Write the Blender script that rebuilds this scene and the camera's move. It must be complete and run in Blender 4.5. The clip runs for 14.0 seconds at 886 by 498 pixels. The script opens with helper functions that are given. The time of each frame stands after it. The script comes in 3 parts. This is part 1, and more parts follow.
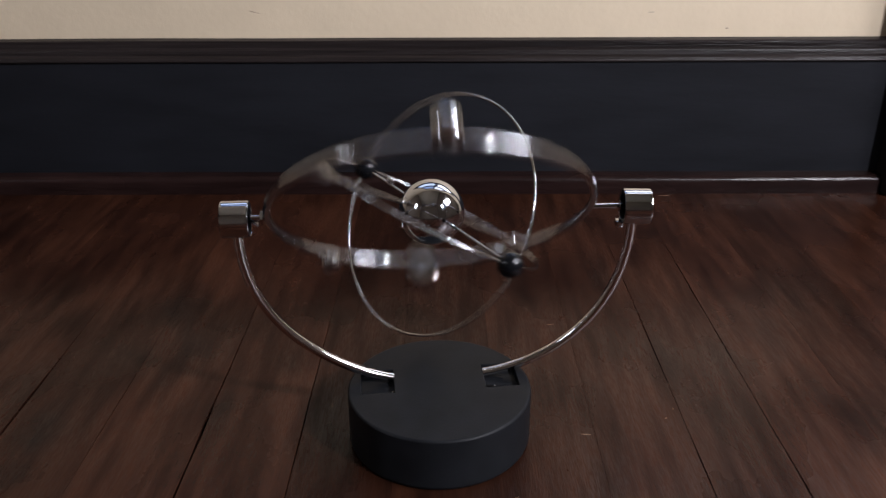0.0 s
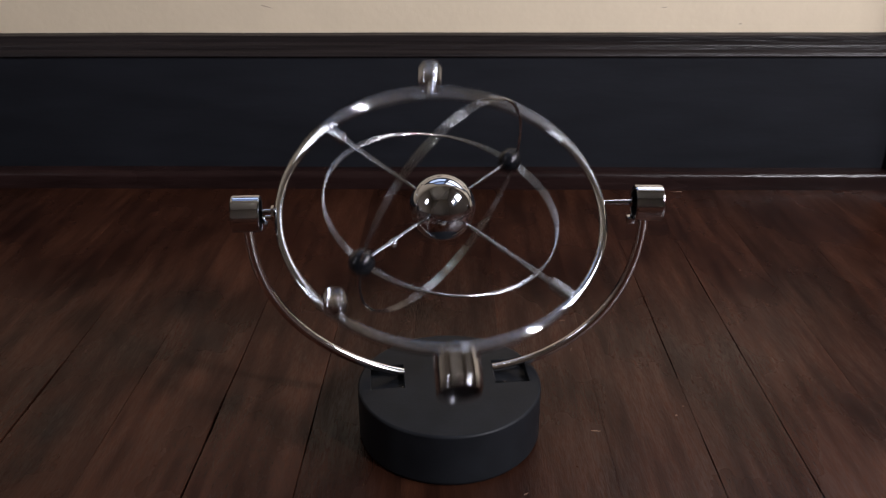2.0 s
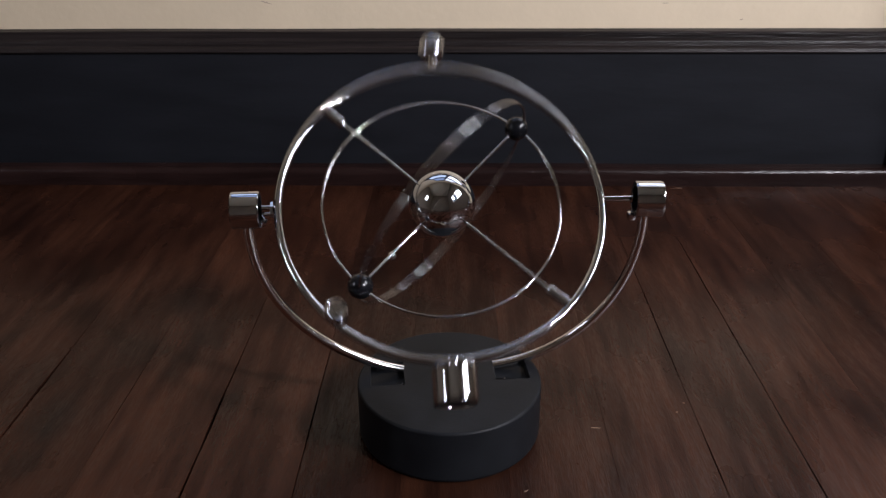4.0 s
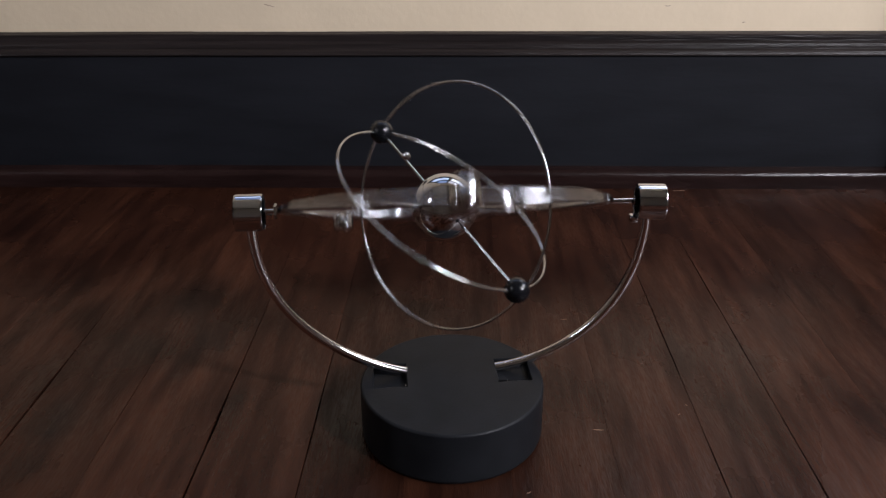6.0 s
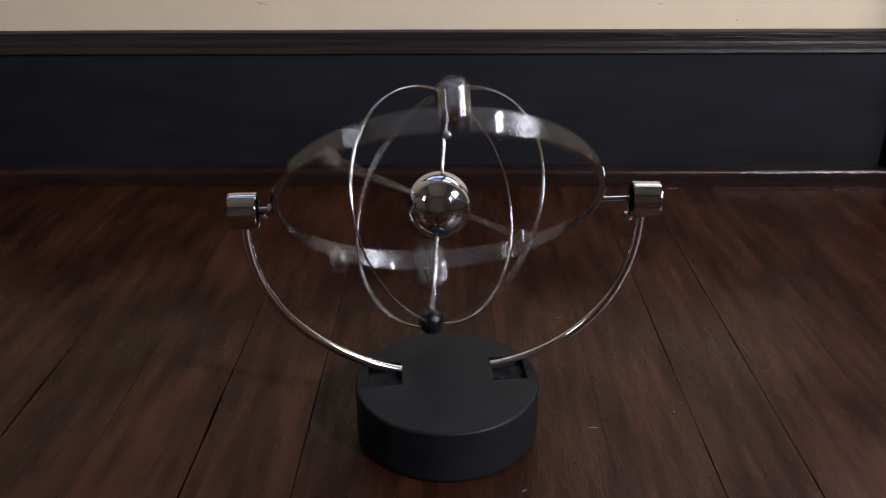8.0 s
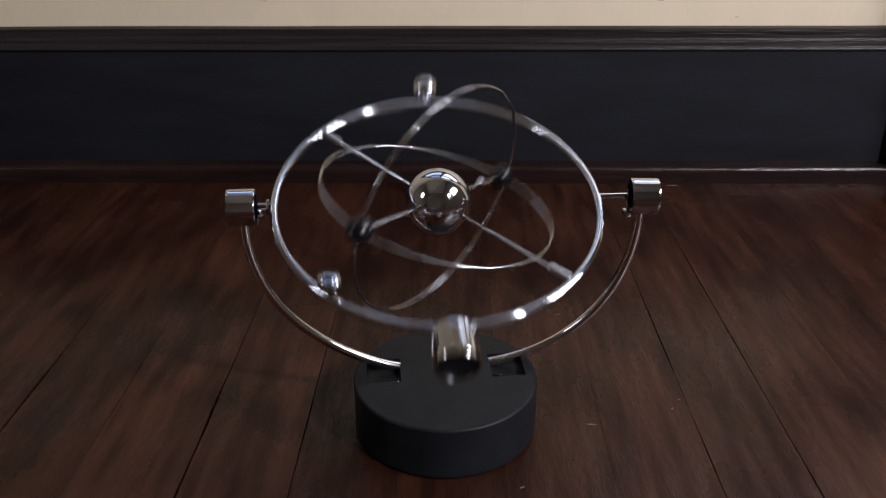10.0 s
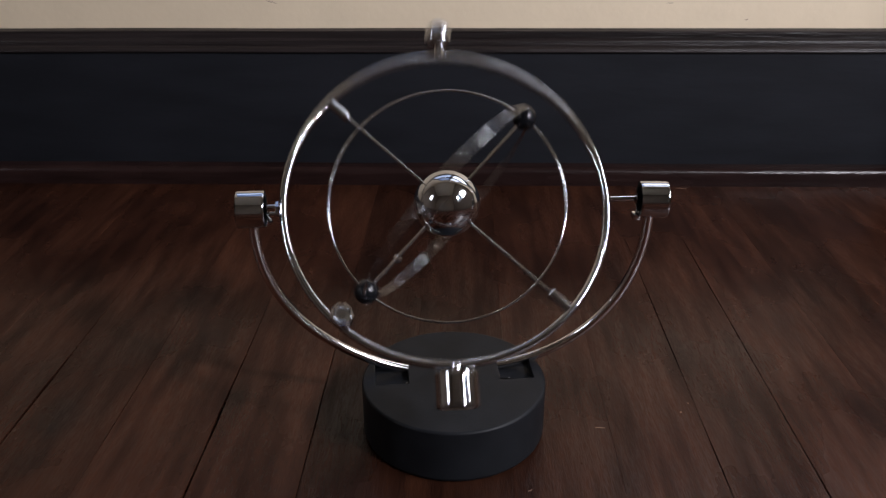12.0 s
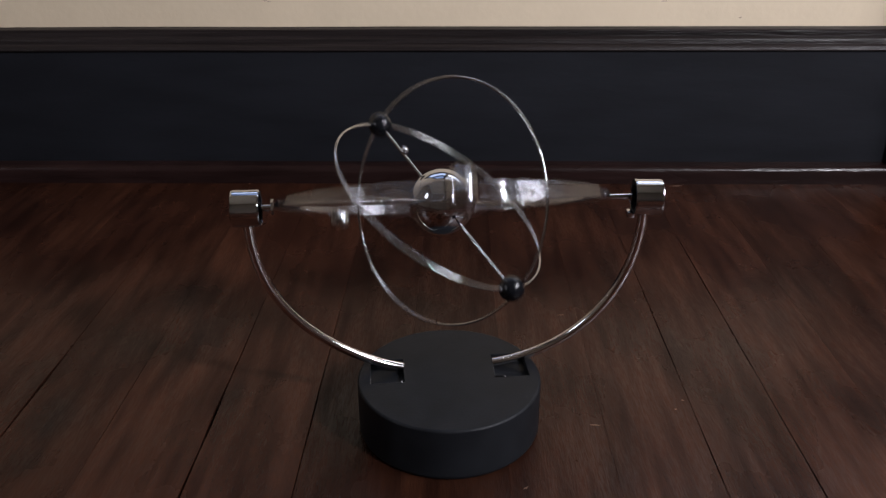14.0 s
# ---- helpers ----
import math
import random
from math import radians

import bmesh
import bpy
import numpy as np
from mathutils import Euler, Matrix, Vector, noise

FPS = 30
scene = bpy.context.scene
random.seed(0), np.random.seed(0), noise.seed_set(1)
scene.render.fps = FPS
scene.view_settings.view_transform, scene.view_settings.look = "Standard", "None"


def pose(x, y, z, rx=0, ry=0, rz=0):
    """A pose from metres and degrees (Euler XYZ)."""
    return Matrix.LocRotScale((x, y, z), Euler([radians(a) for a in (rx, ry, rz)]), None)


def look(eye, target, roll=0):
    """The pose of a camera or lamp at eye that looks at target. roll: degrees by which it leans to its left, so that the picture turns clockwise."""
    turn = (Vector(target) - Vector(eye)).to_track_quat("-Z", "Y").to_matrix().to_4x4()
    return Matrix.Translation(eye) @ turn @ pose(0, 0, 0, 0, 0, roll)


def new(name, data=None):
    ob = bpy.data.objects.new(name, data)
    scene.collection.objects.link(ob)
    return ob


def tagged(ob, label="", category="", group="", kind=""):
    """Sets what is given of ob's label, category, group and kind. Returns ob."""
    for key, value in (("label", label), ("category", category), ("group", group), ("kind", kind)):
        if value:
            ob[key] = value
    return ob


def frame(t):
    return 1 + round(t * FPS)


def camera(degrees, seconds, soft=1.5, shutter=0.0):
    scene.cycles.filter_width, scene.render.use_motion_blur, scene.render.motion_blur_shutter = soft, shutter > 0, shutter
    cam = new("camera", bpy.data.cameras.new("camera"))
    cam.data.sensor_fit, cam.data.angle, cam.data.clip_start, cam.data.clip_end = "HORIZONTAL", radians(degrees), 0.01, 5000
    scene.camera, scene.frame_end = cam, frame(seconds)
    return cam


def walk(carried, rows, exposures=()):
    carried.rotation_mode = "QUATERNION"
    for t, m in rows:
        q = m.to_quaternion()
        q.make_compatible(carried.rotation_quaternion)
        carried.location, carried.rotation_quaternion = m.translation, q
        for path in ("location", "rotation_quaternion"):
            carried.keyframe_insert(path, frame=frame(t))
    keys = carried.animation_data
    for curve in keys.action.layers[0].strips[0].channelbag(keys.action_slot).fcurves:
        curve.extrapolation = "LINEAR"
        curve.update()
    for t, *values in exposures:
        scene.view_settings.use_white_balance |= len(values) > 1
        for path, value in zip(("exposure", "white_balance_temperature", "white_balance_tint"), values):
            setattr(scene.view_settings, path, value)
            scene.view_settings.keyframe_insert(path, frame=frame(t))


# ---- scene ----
cam = camera(55.5, 14.0, soft=1.3, shutter=0.55)


def eye_pose(yaw, pitch, roll, dx=0.0, dy=0.0, dz=0.0):
    """Camera pose: yaw to the right, pitch downwards, lean, in degrees, and a small drift in mm of the held camera."""
    return (Matrix.Translation((0.0035 + dx / 1000, -0.3604 + dy / 1000, 0.2668 + dz / 1000))
            @ pose(0, 0, 0, 0, 0, -yaw) @ pose(0, 0, 0, 90 - pitch) @ pose(0, 0, 0, 0, 0, roll))


walk(cam, [
    (0.0, eye_pose(-0.299, 24.243, -0.218, -0.04, -0.28, 0.07)),
    (0.5, eye_pose(-0.429, 24.196, -0.177, 0.27, -0.05, 0.51)),
    (1.0, eye_pose(-0.697, 24.309, -0.176, 0.15, -0.11, 0.35)),
    (1.5, eye_pose(-0.910, 24.421, -0.201, -0.00, -0.00, -0.00)),
    (2.0, eye_pose(-1.089, 24.581, -0.227, -0.08, -0.04, 0.23)),
    (2.5, eye_pose(-1.057, 24.615, -0.232, -0.10, -0.35, 0.21)),
    (3.0, eye_pose(-1.027, 24.825, -0.208, 0.25, 1.28, -0.49)),
    (5.5, eye_pose(-1.270, 24.691, -0.313, -0.36, 1.07, -0.38)),
    (6.0, eye_pose(-1.274, 24.652, -0.300, -0.19, 0.09, 0.11)),
    (6.5, eye_pose(-1.319, 24.676, -0.340, -0.48, 0.35, 0.10)),
    (7.0, eye_pose(-1.251, 24.688, -0.364, -0.44, 0.10, 0.12)),
    (7.5, eye_pose(-1.093, 24.678, -0.333, -0.26, 0.02, 0.42)),
    (8.0, eye_pose(-0.847, 24.739, -0.292, -0.37, 0.37, -0.32)),
    (10.5, eye_pose(-0.870, 24.987, -0.159, 0.41, 0.56, -0.20)),
    (11.0, eye_pose(-1.122, 24.923, -0.118, 0.49, 0.82, -0.13)),
    (11.5, eye_pose(-1.328, 24.913, -0.178, 0.31, 0.59, -0.11)),
    (12.0, eye_pose(-1.431, 24.852, -0.237, -0.12, 0.57, 0.01)),
    (12.5, eye_pose(-1.123, 24.827, -0.293, -0.05, 0.69, -0.14)),
    (13.0, eye_pose(-1.240, 24.946, -0.225, 0.07, 0.63, -0.13)),
    (13.5, eye_pose(-1.165, 24.960, -0.204, 0.18, 0.85, -0.13)),
    (14.0, eye_pose(-1.056, 24.964, -0.260, -0.13, 0.20, 0.17)),
], exposures=[(0.0, -0.06, 6380, 17), (2.5, -0.12, 6380, 17), (8.0, -0.16, 6380, 17), (10.5, -0.22, 6380, 17), (14.0, -0.22, 6380, 17)])

# ---- world, light and exposure ----
world = bpy.data.worlds.new("world")
scene.world = world
world.use_nodes = True
sky = world.node_tree.nodes.new("ShaderNodeTexSky")
sky.sky_type = "NISHITA"
sky.sun_disc = False
sky.sun_elevation = radians(25)
sky.sun_rotation = radians(200)
world.node_tree.links.new(sky.outputs[0], world.node_tree.nodes["Background"].inputs[0])
world.node_tree.nodes["Background"].inputs[1].default_value = 0.08


def area_lamp(name, eye, target, sx, sy, power, colour):
    data = bpy.data.lights.new(name, "AREA")
    data.shape, data.size, data.size_y, data.energy, data.color = "RECTANGLE", sx, sy, power, colour
    ob = new(name, data)
    ob.matrix_basis = look(eye, target)
    return ob


# daylight in the window openings: clear sky in the south pane of the wide east window, hazier light in its north pane,
# a narrow window in the west wall, and the four panes of the one over the skirting
area_lamp("daylight_lamp", (0.93, -0.84, 0.96), (0.34, 0.10, 0.10), 0.10, 0.13, 23.0, (0.95, 0.97, 1.0))
area_lamp("daylight_lamp", (0.98, -0.20, 0.84), (0.24, 0.22, 0.32), 0.44, 0.38, 13.5, (0.95, 0.97, 1.0))
area_lamp("daylight_lamp", (-1.73, -0.87, 1.18), (0, -0.87, 1.18), 0.34, 0.56, 8.0, (0.90, 0.95, 1.0))
area_lamp("daylight_lamp", (-0.13, 0.47, 0.68), (-0.13, 0, 0.68), 0.42, 0.27, 0.55, (0.62, 0.76, 1.0))
area_lamp("daylight_lamp", (0.40, 0.47, 0.68), (0.40, 0, 0.68), 0.46, 0.27, 1.8, (0.88, 0.93, 1.0))
area_lamp("daylight_lamp", (-0.13, 0.47, 1.18), (-0.13, 0, 1.18), 0.42, 0.58, 0.50, (0.48, 0.64, 1.0))
area_lamp("daylight_lamp", (0.40, 0.47, 1.18), (0.40, 0, 1.18), 0.46, 0.58, 1.5, (0.86, 0.92, 1.0))


# ---- materials ----
def material(name, base, rough=0.5, metal=0.0, vary=0.0, scale=40.0, stretch=(1, 1, 1), bump=0.0,
             bump_scale=200.0, rough_vary=0.0, spec=0.5):
    m = bpy.data.materials.new(name)
    m.use_nodes = True
    n, l = m.node_tree.nodes, m.node_tree.links
    b = n["Principled BSDF"]
    b.inputs["Base Color"].default_value = (*base, 1)
    b.inputs["Roughness"].default_value = rough
    b.inputs["Metallic"].default_value = metal
    b.inputs["Specular IOR Level"].default_value = spec
    tc = n.new("ShaderNodeTexCoord")
    mp = n.new("ShaderNodeMapping")
    mp.inputs["Scale"].default_value = stretch
    l.new(tc.outputs["Object"], mp.inputs["Vector"])
    if vary:
        tex = n.new("ShaderNodeTexNoise")
        tex.inputs["Scale"].default_value, tex.inputs["Detail"].default_value = scale, 6
        big = n.new("ShaderNodeTexNoise")
        big.inputs["Scale"].default_value, big.inputs["Detail"].default_value = scale * 0.13, 3
        l.new(mp.outputs[0], tex.inputs["Vector"])
        l.new(mp.outputs[0], big.inputs["Vector"])
        add = n.new("ShaderNodeMath")
        add.operation = "ADD"
        l.new(tex.outputs["Fac"], add.inputs[0])
        l.new(big.outputs["Fac"], add.inputs[1])
        ramp = n.new("ShaderNodeMapRange")
        ramp.inputs["From Min"].default_value, ramp.inputs["From Max"].default_value = 0.7, 1.3
        l.new(add.outputs[0], ramp.inputs["Value"])
        mix = n.new("ShaderNodeMix")
        mix.data_type = "RGBA"
        lo = tuple(c * (1 - vary) for c in base)
        hi = tuple(min(1, c * (1 + vary)) for c in base)
        mix.inputs["A"].default_value, mix.inputs["B"].default_value = (*lo, 1), (*hi, 1)
        l.new(ramp.outputs[0], mix.inputs["Factor"])
        out = mix.outputs["Result"]
        l.new(out, b.inputs["Base Color"])
        if rough_vary:
            rr = n.new("ShaderNodeMapRange")
            rr.inputs["To Min"].default_value, rr.inputs["To Max"].default_value = rough - rough_vary, rough + rough_vary
            l.new(big.outputs["Fac"], rr.inputs["Value"])
            l.new(rr.outputs[0], b.inputs["Roughness"])
    if bump:
        bt = n.new("ShaderNodeTexNoise")
        bt.inputs["Scale"].default_value, bt.inputs["Detail"].default_value = bump_scale, 4
        l.new(mp.outputs[0], bt.inputs["Vector"])
        bn = n.new("ShaderNodeBump")
        bn.inputs["Strength"].default_value, bn.inputs["Distance"].default_value = bump, 0.001
        l.new(bt.outputs["Fac"], bn.inputs["Height"])
        l.new(bn.outputs[0], b.inputs["Normal"])
    return m


CHROME = material("chrome", (0.60, 0.612, 0.645), 0.045, 1.0, vary=0.03, scale=60, rough_vary=0.03)
WIRE = material("bright_wire", (0.50, 0.50, 0.51), 0.07, 1.0, vary=0.05, scale=90, rough_vary=0.04)
SATIN = material("arm_chrome", (0.80, 0.76, 0.75), 0.12, 1.0, vary=0.04, scale=80, rough_vary=0.05)
BLACK = material("black_plastic", (0.0080, 0.0088, 0.0106), 0.42, vary=0.3, scale=80, bump=0.06, bump_scale=900, rough_vary=0.08, spec=0.15)
RUBBER = material("black_magnet", (0.006, 0.006, 0.007), 0.5, vary=0.2, scale=150, bump=0.1, spec=0.15)
BEAD = material("black_bead", (0.004, 0.0045, 0.006), 0.2, vary=0.2, scale=150, spec=0.35)


STAINS = ((-0.208, -0.008, 0.014, 0.036, 0.9), (-0.150, 0.085, 0.018, 0.040, 0.45), (-0.118, 0.018, 0.010, 0.030, 0.4),
          (-0.175, 0.140, 0.030, 0.035, 0.4), (0.115, 0.190, 0.012, 0.050, 0.35), (0.205, 0.120, 0.014, 0.050, 0.3))


def floor_material():
    """Dark varnished boards: streaky grain, soft worn patches, dark stains and a fine speckle; each board has its own tone."""
    m = bpy.data.materials.new("stained_floorboard")
    m.use_nodes = True
    n, l = m.node_tree.nodes, m.node_tree.links
    b = n["Principled BSDF"]
    tc, info = n.new("ShaderNodeTexCoord"), n.new("ShaderNodeObjectInfo")
    geo = n.new("ShaderNodeNewGeometry")

    def noise_at(source, stretch, scale, detail, lo, hi, shift=False):
        mp = n.new("ShaderNodeMapping")
        mp.inputs["Scale"].default_value = stretch
        l.new(source, mp.inputs["Vector"])
        if shift:
            push = n.new("ShaderNodeVectorMath")
            push.operation = "SCALE"
            push.inputs[0].default_value = (3.1, 7.7, 1.3)
            l.new(info.outputs["Random"], push.inputs["Scale"])
            l.new(push.outputs[0], mp.inputs["Location"])
        t = n.new("ShaderNodeTexNoise")
        t.inputs["Scale"].default_value, t.inputs["Detail"].default_value = scale, detail
        l.new(mp.outputs[0], t.inputs["Vector"])
        r = n.new("ShaderNodeMapRange")
        r.inputs["From Min"].default_value, r.inputs["From Max"].default_value = lo, hi
        l.new(t.outputs["Fac"], r.inputs["Value"])
        return r.outputs[0]

    def blend(kind, fac, a, c):
        x = n.new("ShaderNodeMix")
        x.data_type, x.blend_type = "RGBA", kind
        if isinstance(fac, float):
            x.inputs["Factor"].default_value = fac
        else:
            l.new(fac, x.inputs["Factor"])
        for key, v in (("A", a), ("B", c)):
            if isinstance(v, tuple):
                x.inputs[key].default_value = (*v, 1)
            else:
                l.new(v, x.inputs[key])
        return x.outputs["Result"]

    place = geo.outputs["Position"]
    grain = noise_at(tc.outputs["Object"], (4.5, 0.5, 1), 30, 9, 0.32, 0.72, True)
    fine = noise_at(tc.outputs["Object"], (10, 1.2, 1), 120, 6, 0.35, 0.7, True)
    worn = noise_at(place, (1.3, 0.8, 1), 11, 6, 0.35, 0.71)
    stain = noise_at(place, (2.3, 0.55, 1), 17, 8, 0.52, 0.66)
    col = blend("MIX", grain, (0.0152, 0.0057, 0.0037), (0.0305, 0.0106, 0.0060))
    col = blend("MIX", worn, col, blend("MIX", grain, (0.0285, 0.0106, 0.0062), (0.061, 0.0215, 0.0107)))
    col = blend("MULTIPLY", fine, col, (0.71, 0.69, 0.68))
    col = blend("MULTIPLY", stain, col, (0.64, 0.64, 0.67))
    # old dark stains with ragged outlines, soaked in along the grain: place, half width, half length, depth
    ragged = noise_at(place, (1, 0.6, 1), 55, 5, 0.2, 0.8)
    for x, y, w, h, depth in STAINS:
        mp = n.new("ShaderNodeMapping")
        mp.vector_type = "TEXTURE"
        mp.inputs["Location"].default_value, mp.inputs["Scale"].default_value = (x, y, 0), (w, h, 1)
        l.new(place, mp.inputs["Vector"])
        far = n.new("ShaderNodeVectorMath")
        far.operation = "LENGTH"
        l.new(mp.outputs[0], far.inputs[0])
        edge = n.new("ShaderNodeMath")
        edge.operation = "ADD"
        l.new(far.outputs["Value"], edge.inputs[0])
        l.new(ragged, edge.inputs[1])
        soft = n.new("ShaderNodeMapRange")
        soft.inputs["From Min"].default_value, soft.inputs["From Max"].default_value = 0.6, 1.6
        soft.inputs["To Min"].default_value, soft.inputs["To Max"].default_value = depth, 0.0
        l.new(edge.outputs[0], soft.inputs["Value"])
        col = blend("MIX", soft.outputs[0], col, (0.0045, 0.0034, 0.0032))
    tone = n.new("ShaderNodeMapRange")
    tone.inputs["To Min"].default_value, tone.inputs["To Max"].default_value = 0.72, 1.22
    l.new(info.outputs["Random"], tone.inputs["Value"])
    hsv = n.new("ShaderNodeHueSaturation")
    l.new(tone.outputs[0], hsv.inputs["Value"])
    l.new(col, hsv.inputs["Color"])
    l.new(hsv.outputs[0], b.inputs["Base Color"])
    # varnish worn thin in streaks along the grain
    thin = n.new("ShaderNodeMath")
    thin.operation = "MULTIPLY"
    l.new(grain, thin.inputs[0])
    l.new(fine, thin.inputs[1])
    gloss = n.new("ShaderNodeMapRange")
    gloss.inputs["From Max"].default_value = 0.6
    gloss.inputs["To Min"].default_value, gloss.inputs["To Max"].default_value = 0.11, 0.28
    l.new(thin.outputs[0], gloss.inputs["Value"])
    l.new(gloss.outputs[0], b.inputs["Specular IOR Level"])
    rough = n.new("ShaderNodeMapRange")
    rough.inputs["To Min"].default_value, rough.inputs["To Max"].default_value = 0.20, 0.40
    l.new(worn, rough.inputs["Value"])
    l.new(rough.outputs[0], b.inputs["Roughness"])
    add = n.new("ShaderNodeMath")
    add.operation = "ADD"
    l.new(grain, add.inputs[0])
    l.new(fine, add.inputs[1])
    bn = n.new("ShaderNodeBump")
    bn.inputs["Strength"].default_value, bn.inputs["Distance"].default_value = 0.15, 0.0006
    l.new(add.outputs[0], bn.inputs["Height"])
    l.new(bn.outputs[0], b.inputs["Normal"])
    return m


FLOOR = floor_material()
GAP = material("dirty_joint", (0.008, 0.006, 0.005), 0.9, vary=0.4, scale=80)
PLASTER = material("cream_wall_paint", (0.63, 0.522, 0.378), 0.6, vary=0.05, scale=22, bump=0.25, bump_scale=160)
NAVY = material("dark_skirting_paint", (0.0086, 0.0094, 0.0122), 0.5, vary=0.3, scale=30, stretch=(0.4, 1, 2), bump=0.2,
                bump_scale=120, rough_vary=0.1, spec=0.18)
MOULDING = material("worn_moulding_paint", (0.0165, 0.0128, 0.0125), 0.33, vary=0.6, scale=60, stretch=(0.10, 1, 6), bump=0.6,
                    bump_scale=170, rough_vary=0.14, spec=0.17)
SHOE = material("brown_shoe_mould", (0.014, 0.0070, 0.0064), 0.26, vary=0.45, scale=60, stretch=(0.3, 1, 2), bump=0.7,
                bump_scale=120, rough_vary=0.1, spec=0.2)
# for the added block that shades the right end of the wall
SHADOW_BLOCK = material("shadow_block_wood", (0.016, 0.011, 0.010), 0.5, vary=0.4, scale=40, stretch=(1, 1, 0.15), bump=0.2)
CEILING = material("ceiling_paint", (0.60, 0.54, 0.44), 0.7, vary=0.04, scale=15, bump=0.1)
WHITE = material("white_frame_paint", (0.75, 0.73, 0.68), 0.4, vary=0.05, scale=30)
TAN = material("tan_wall_paint", (0.20, 0.158, 0.120), 0.65, vary=0.08, scale=12, bump=0.15, bump_scale=120)


# ---- mesh helpers ----
def link_mesh(name, bm, mat, parent=None, label="", smooth=40):
    bmesh.ops.recalc_face_normals(bm, faces=bm.faces[:])
    me = bpy.data.meshes.new(name)
    limit = radians(smooth)
    for e in bm.edges:
        e.smooth = len(e.link_faces) == 2 and e.calc_face_angle(0) < limit
    for fc in bm.faces:
        fc.smooth = True
    bm.to_mesh(me)
    bm.free()
    me.materials.append(mat)
    ob = new(name, me)
    if parent:
        ob.parent = parent
    if label:
        tagged(ob, label)
    return ob


def part(name, bm, mat, parent, label="", smooth=40):
    return link_mesh(name, bm, mat, parent, label, smooth)


def add_box(bm, x0, x1, y0, y1, z0, z1, bevel=0.0, m=None):
    geo = bmesh.ops.create_cube(bm, size=1)["verts"]
    for v in geo:
        v.co = Vector((x0 + (v.co.x + 0.5) * (x1 - x0), y0 + (v.co.y + 0.5) * (y1 - y0), z0 + (v.co.z + 0.5) * (z1 - z0)))
    if bevel:
        edges = list({e for v in geo for e in v.link_edges})
        geo = bmesh.ops.bevel(bm, geom=edges, offset=bevel, segments=2, profile=0.5, affect="EDGES")["verts"]
    if m is not None:
        bmesh.ops.transform(bm, matrix=m, verts=list(geo))
    return bm


def lathe(profile, segments=48, m=None):
    """Turns (radius, height) pairs round z; a radius of 0 closes the end."""
    bm = bmesh.new()
    rings = []
    full = [profile[0]]
    for (r0, z0), (r1, z1) in zip(profile, profile[1:]):
        span = math.hypot(r1 - r0, z1 - z0)
        if span > 0.0025:  # loops close to both ends keep long faces straight in the reflections
            for u in (0.00025 / span, 1 - 0.00025 / span):
                r = r0 + (r1 - r0) * u
                if r > 0.0004:
                    full.append((r, z0 + (z1 - z0) * u))
        full.append((r1, z1))
    for r, z in full:
        if r == 0:
            rings.append([bm.verts.new((0, 0, z))])
        else:
            rings.append([bm.verts.new((r * math.cos(2 * math.pi * i / segments), r * math.sin(2 * math.pi * i / segments), z))
                          for i in range(segments)])
    for a, b in zip(rings, rings[1:]):
        for i in range(segments):
            j = (i + 1) % segments
            if len(a) == 1 and len(b) == 1:
                continue
            if len(a) == 1:
                bm.faces.new((a[0], b[i], b[j]))
            elif len(b) == 1:
                bm.faces.new((a[i], a[j], b[0]))
            else:
                bm.faces.new((a[i], a[j], b[j], b[i]))
    if m is not None:
        bmesh.ops.transform(bm, matrix=m, verts=bm.verts[:])
    return bm


def tube(points, radius, segments=12, closed=False):
    """A round bar along points."""
    bm = bmesh.new()
    pts = [Vector(p) for p in points]
    count = len(pts)
    rings, side = [], None
    for i, p in enumerate(pts):
        if closed:
            way = (pts[(i + 1) % count] - pts[i - 1]).normalized()
        else:
            way = (pts[min(i + 1, count - 1)] - pts[max(i - 1, 0)]).normalized()
        if side is None:
            side = way.orthogonal().normalized()
        side = (side - way * side.dot(way)).normalized()
        up = way.cross(side)
        rings.append([bm.verts.new(p + radius * (math.cos(a) * side + math.sin(a) * up))
                      for a in (2 * math.pi * k / segments for k in range(segments))])
    pairs = list(zip(rings, rings[1:])) + ([(rings[-1], rings[0])] if closed else [])
    for a, b in pairs:
        for k in range(segments):
            j = (k + 1) % segments
            bm.faces.new((a[k], a[j], b[j], b[k]))
    if not closed:
        bm.faces.new(rings[0])
        bm.faces.new(rings[-1])
    return bm


def circle(radius, m=None, count=160):
    m = m or Matrix()
    return [m @ Vector((radius * math.cos(2 * math.pi * i / count), 0, radius * math.sin(2 * math.pi * i / count)))
            for i in range(count)]


def along(start, way):
    """A pose at start whose z axis points along way."""
    return Matrix.Translation(start) @ Vector(way).to_track_quat("Z", "Y").to_matrix().to_4x4()


def sphere(radius, m=None, segments=48, rows=32):
    segments, rows = (segments, rows) if radius < 0.012 else (96, 64)
    return lathe([(0 if i in (0, rows) else radius * math.sin(math.pi * i / rows), -radius * math.cos(math.pi * i / rows))
                  for i in range(rows + 1)], segments, m)


# ---- the room ----
WALL_Y = 0.380
X0, X1, Y0, Z1 = -1.7, 0.9, -2.05, 2.45


def wall_with_hole(name, axis, at0, at1, span, hole, sill, head, mat, label):
    """A wall slab along x or y with one window opening through it."""
    bm = bmesh.new()
    cells = [(span[0], hole[0], 0, Z1), (hole[1], span[1], 0, Z1), (hole[0], hole[1], 0, sill), (hole[0], hole[1], head, Z1)]
    for a, b, z0, z1 in cells:
        if axis == "x":
            add_box(bm, a, b, at0, at1, z0, z1)
        else:
            add_box(bm, at0, at1, a, b, z0, z1)
    return tagged(link_mesh(name, bm, mat), label, "wall", kind="structure")


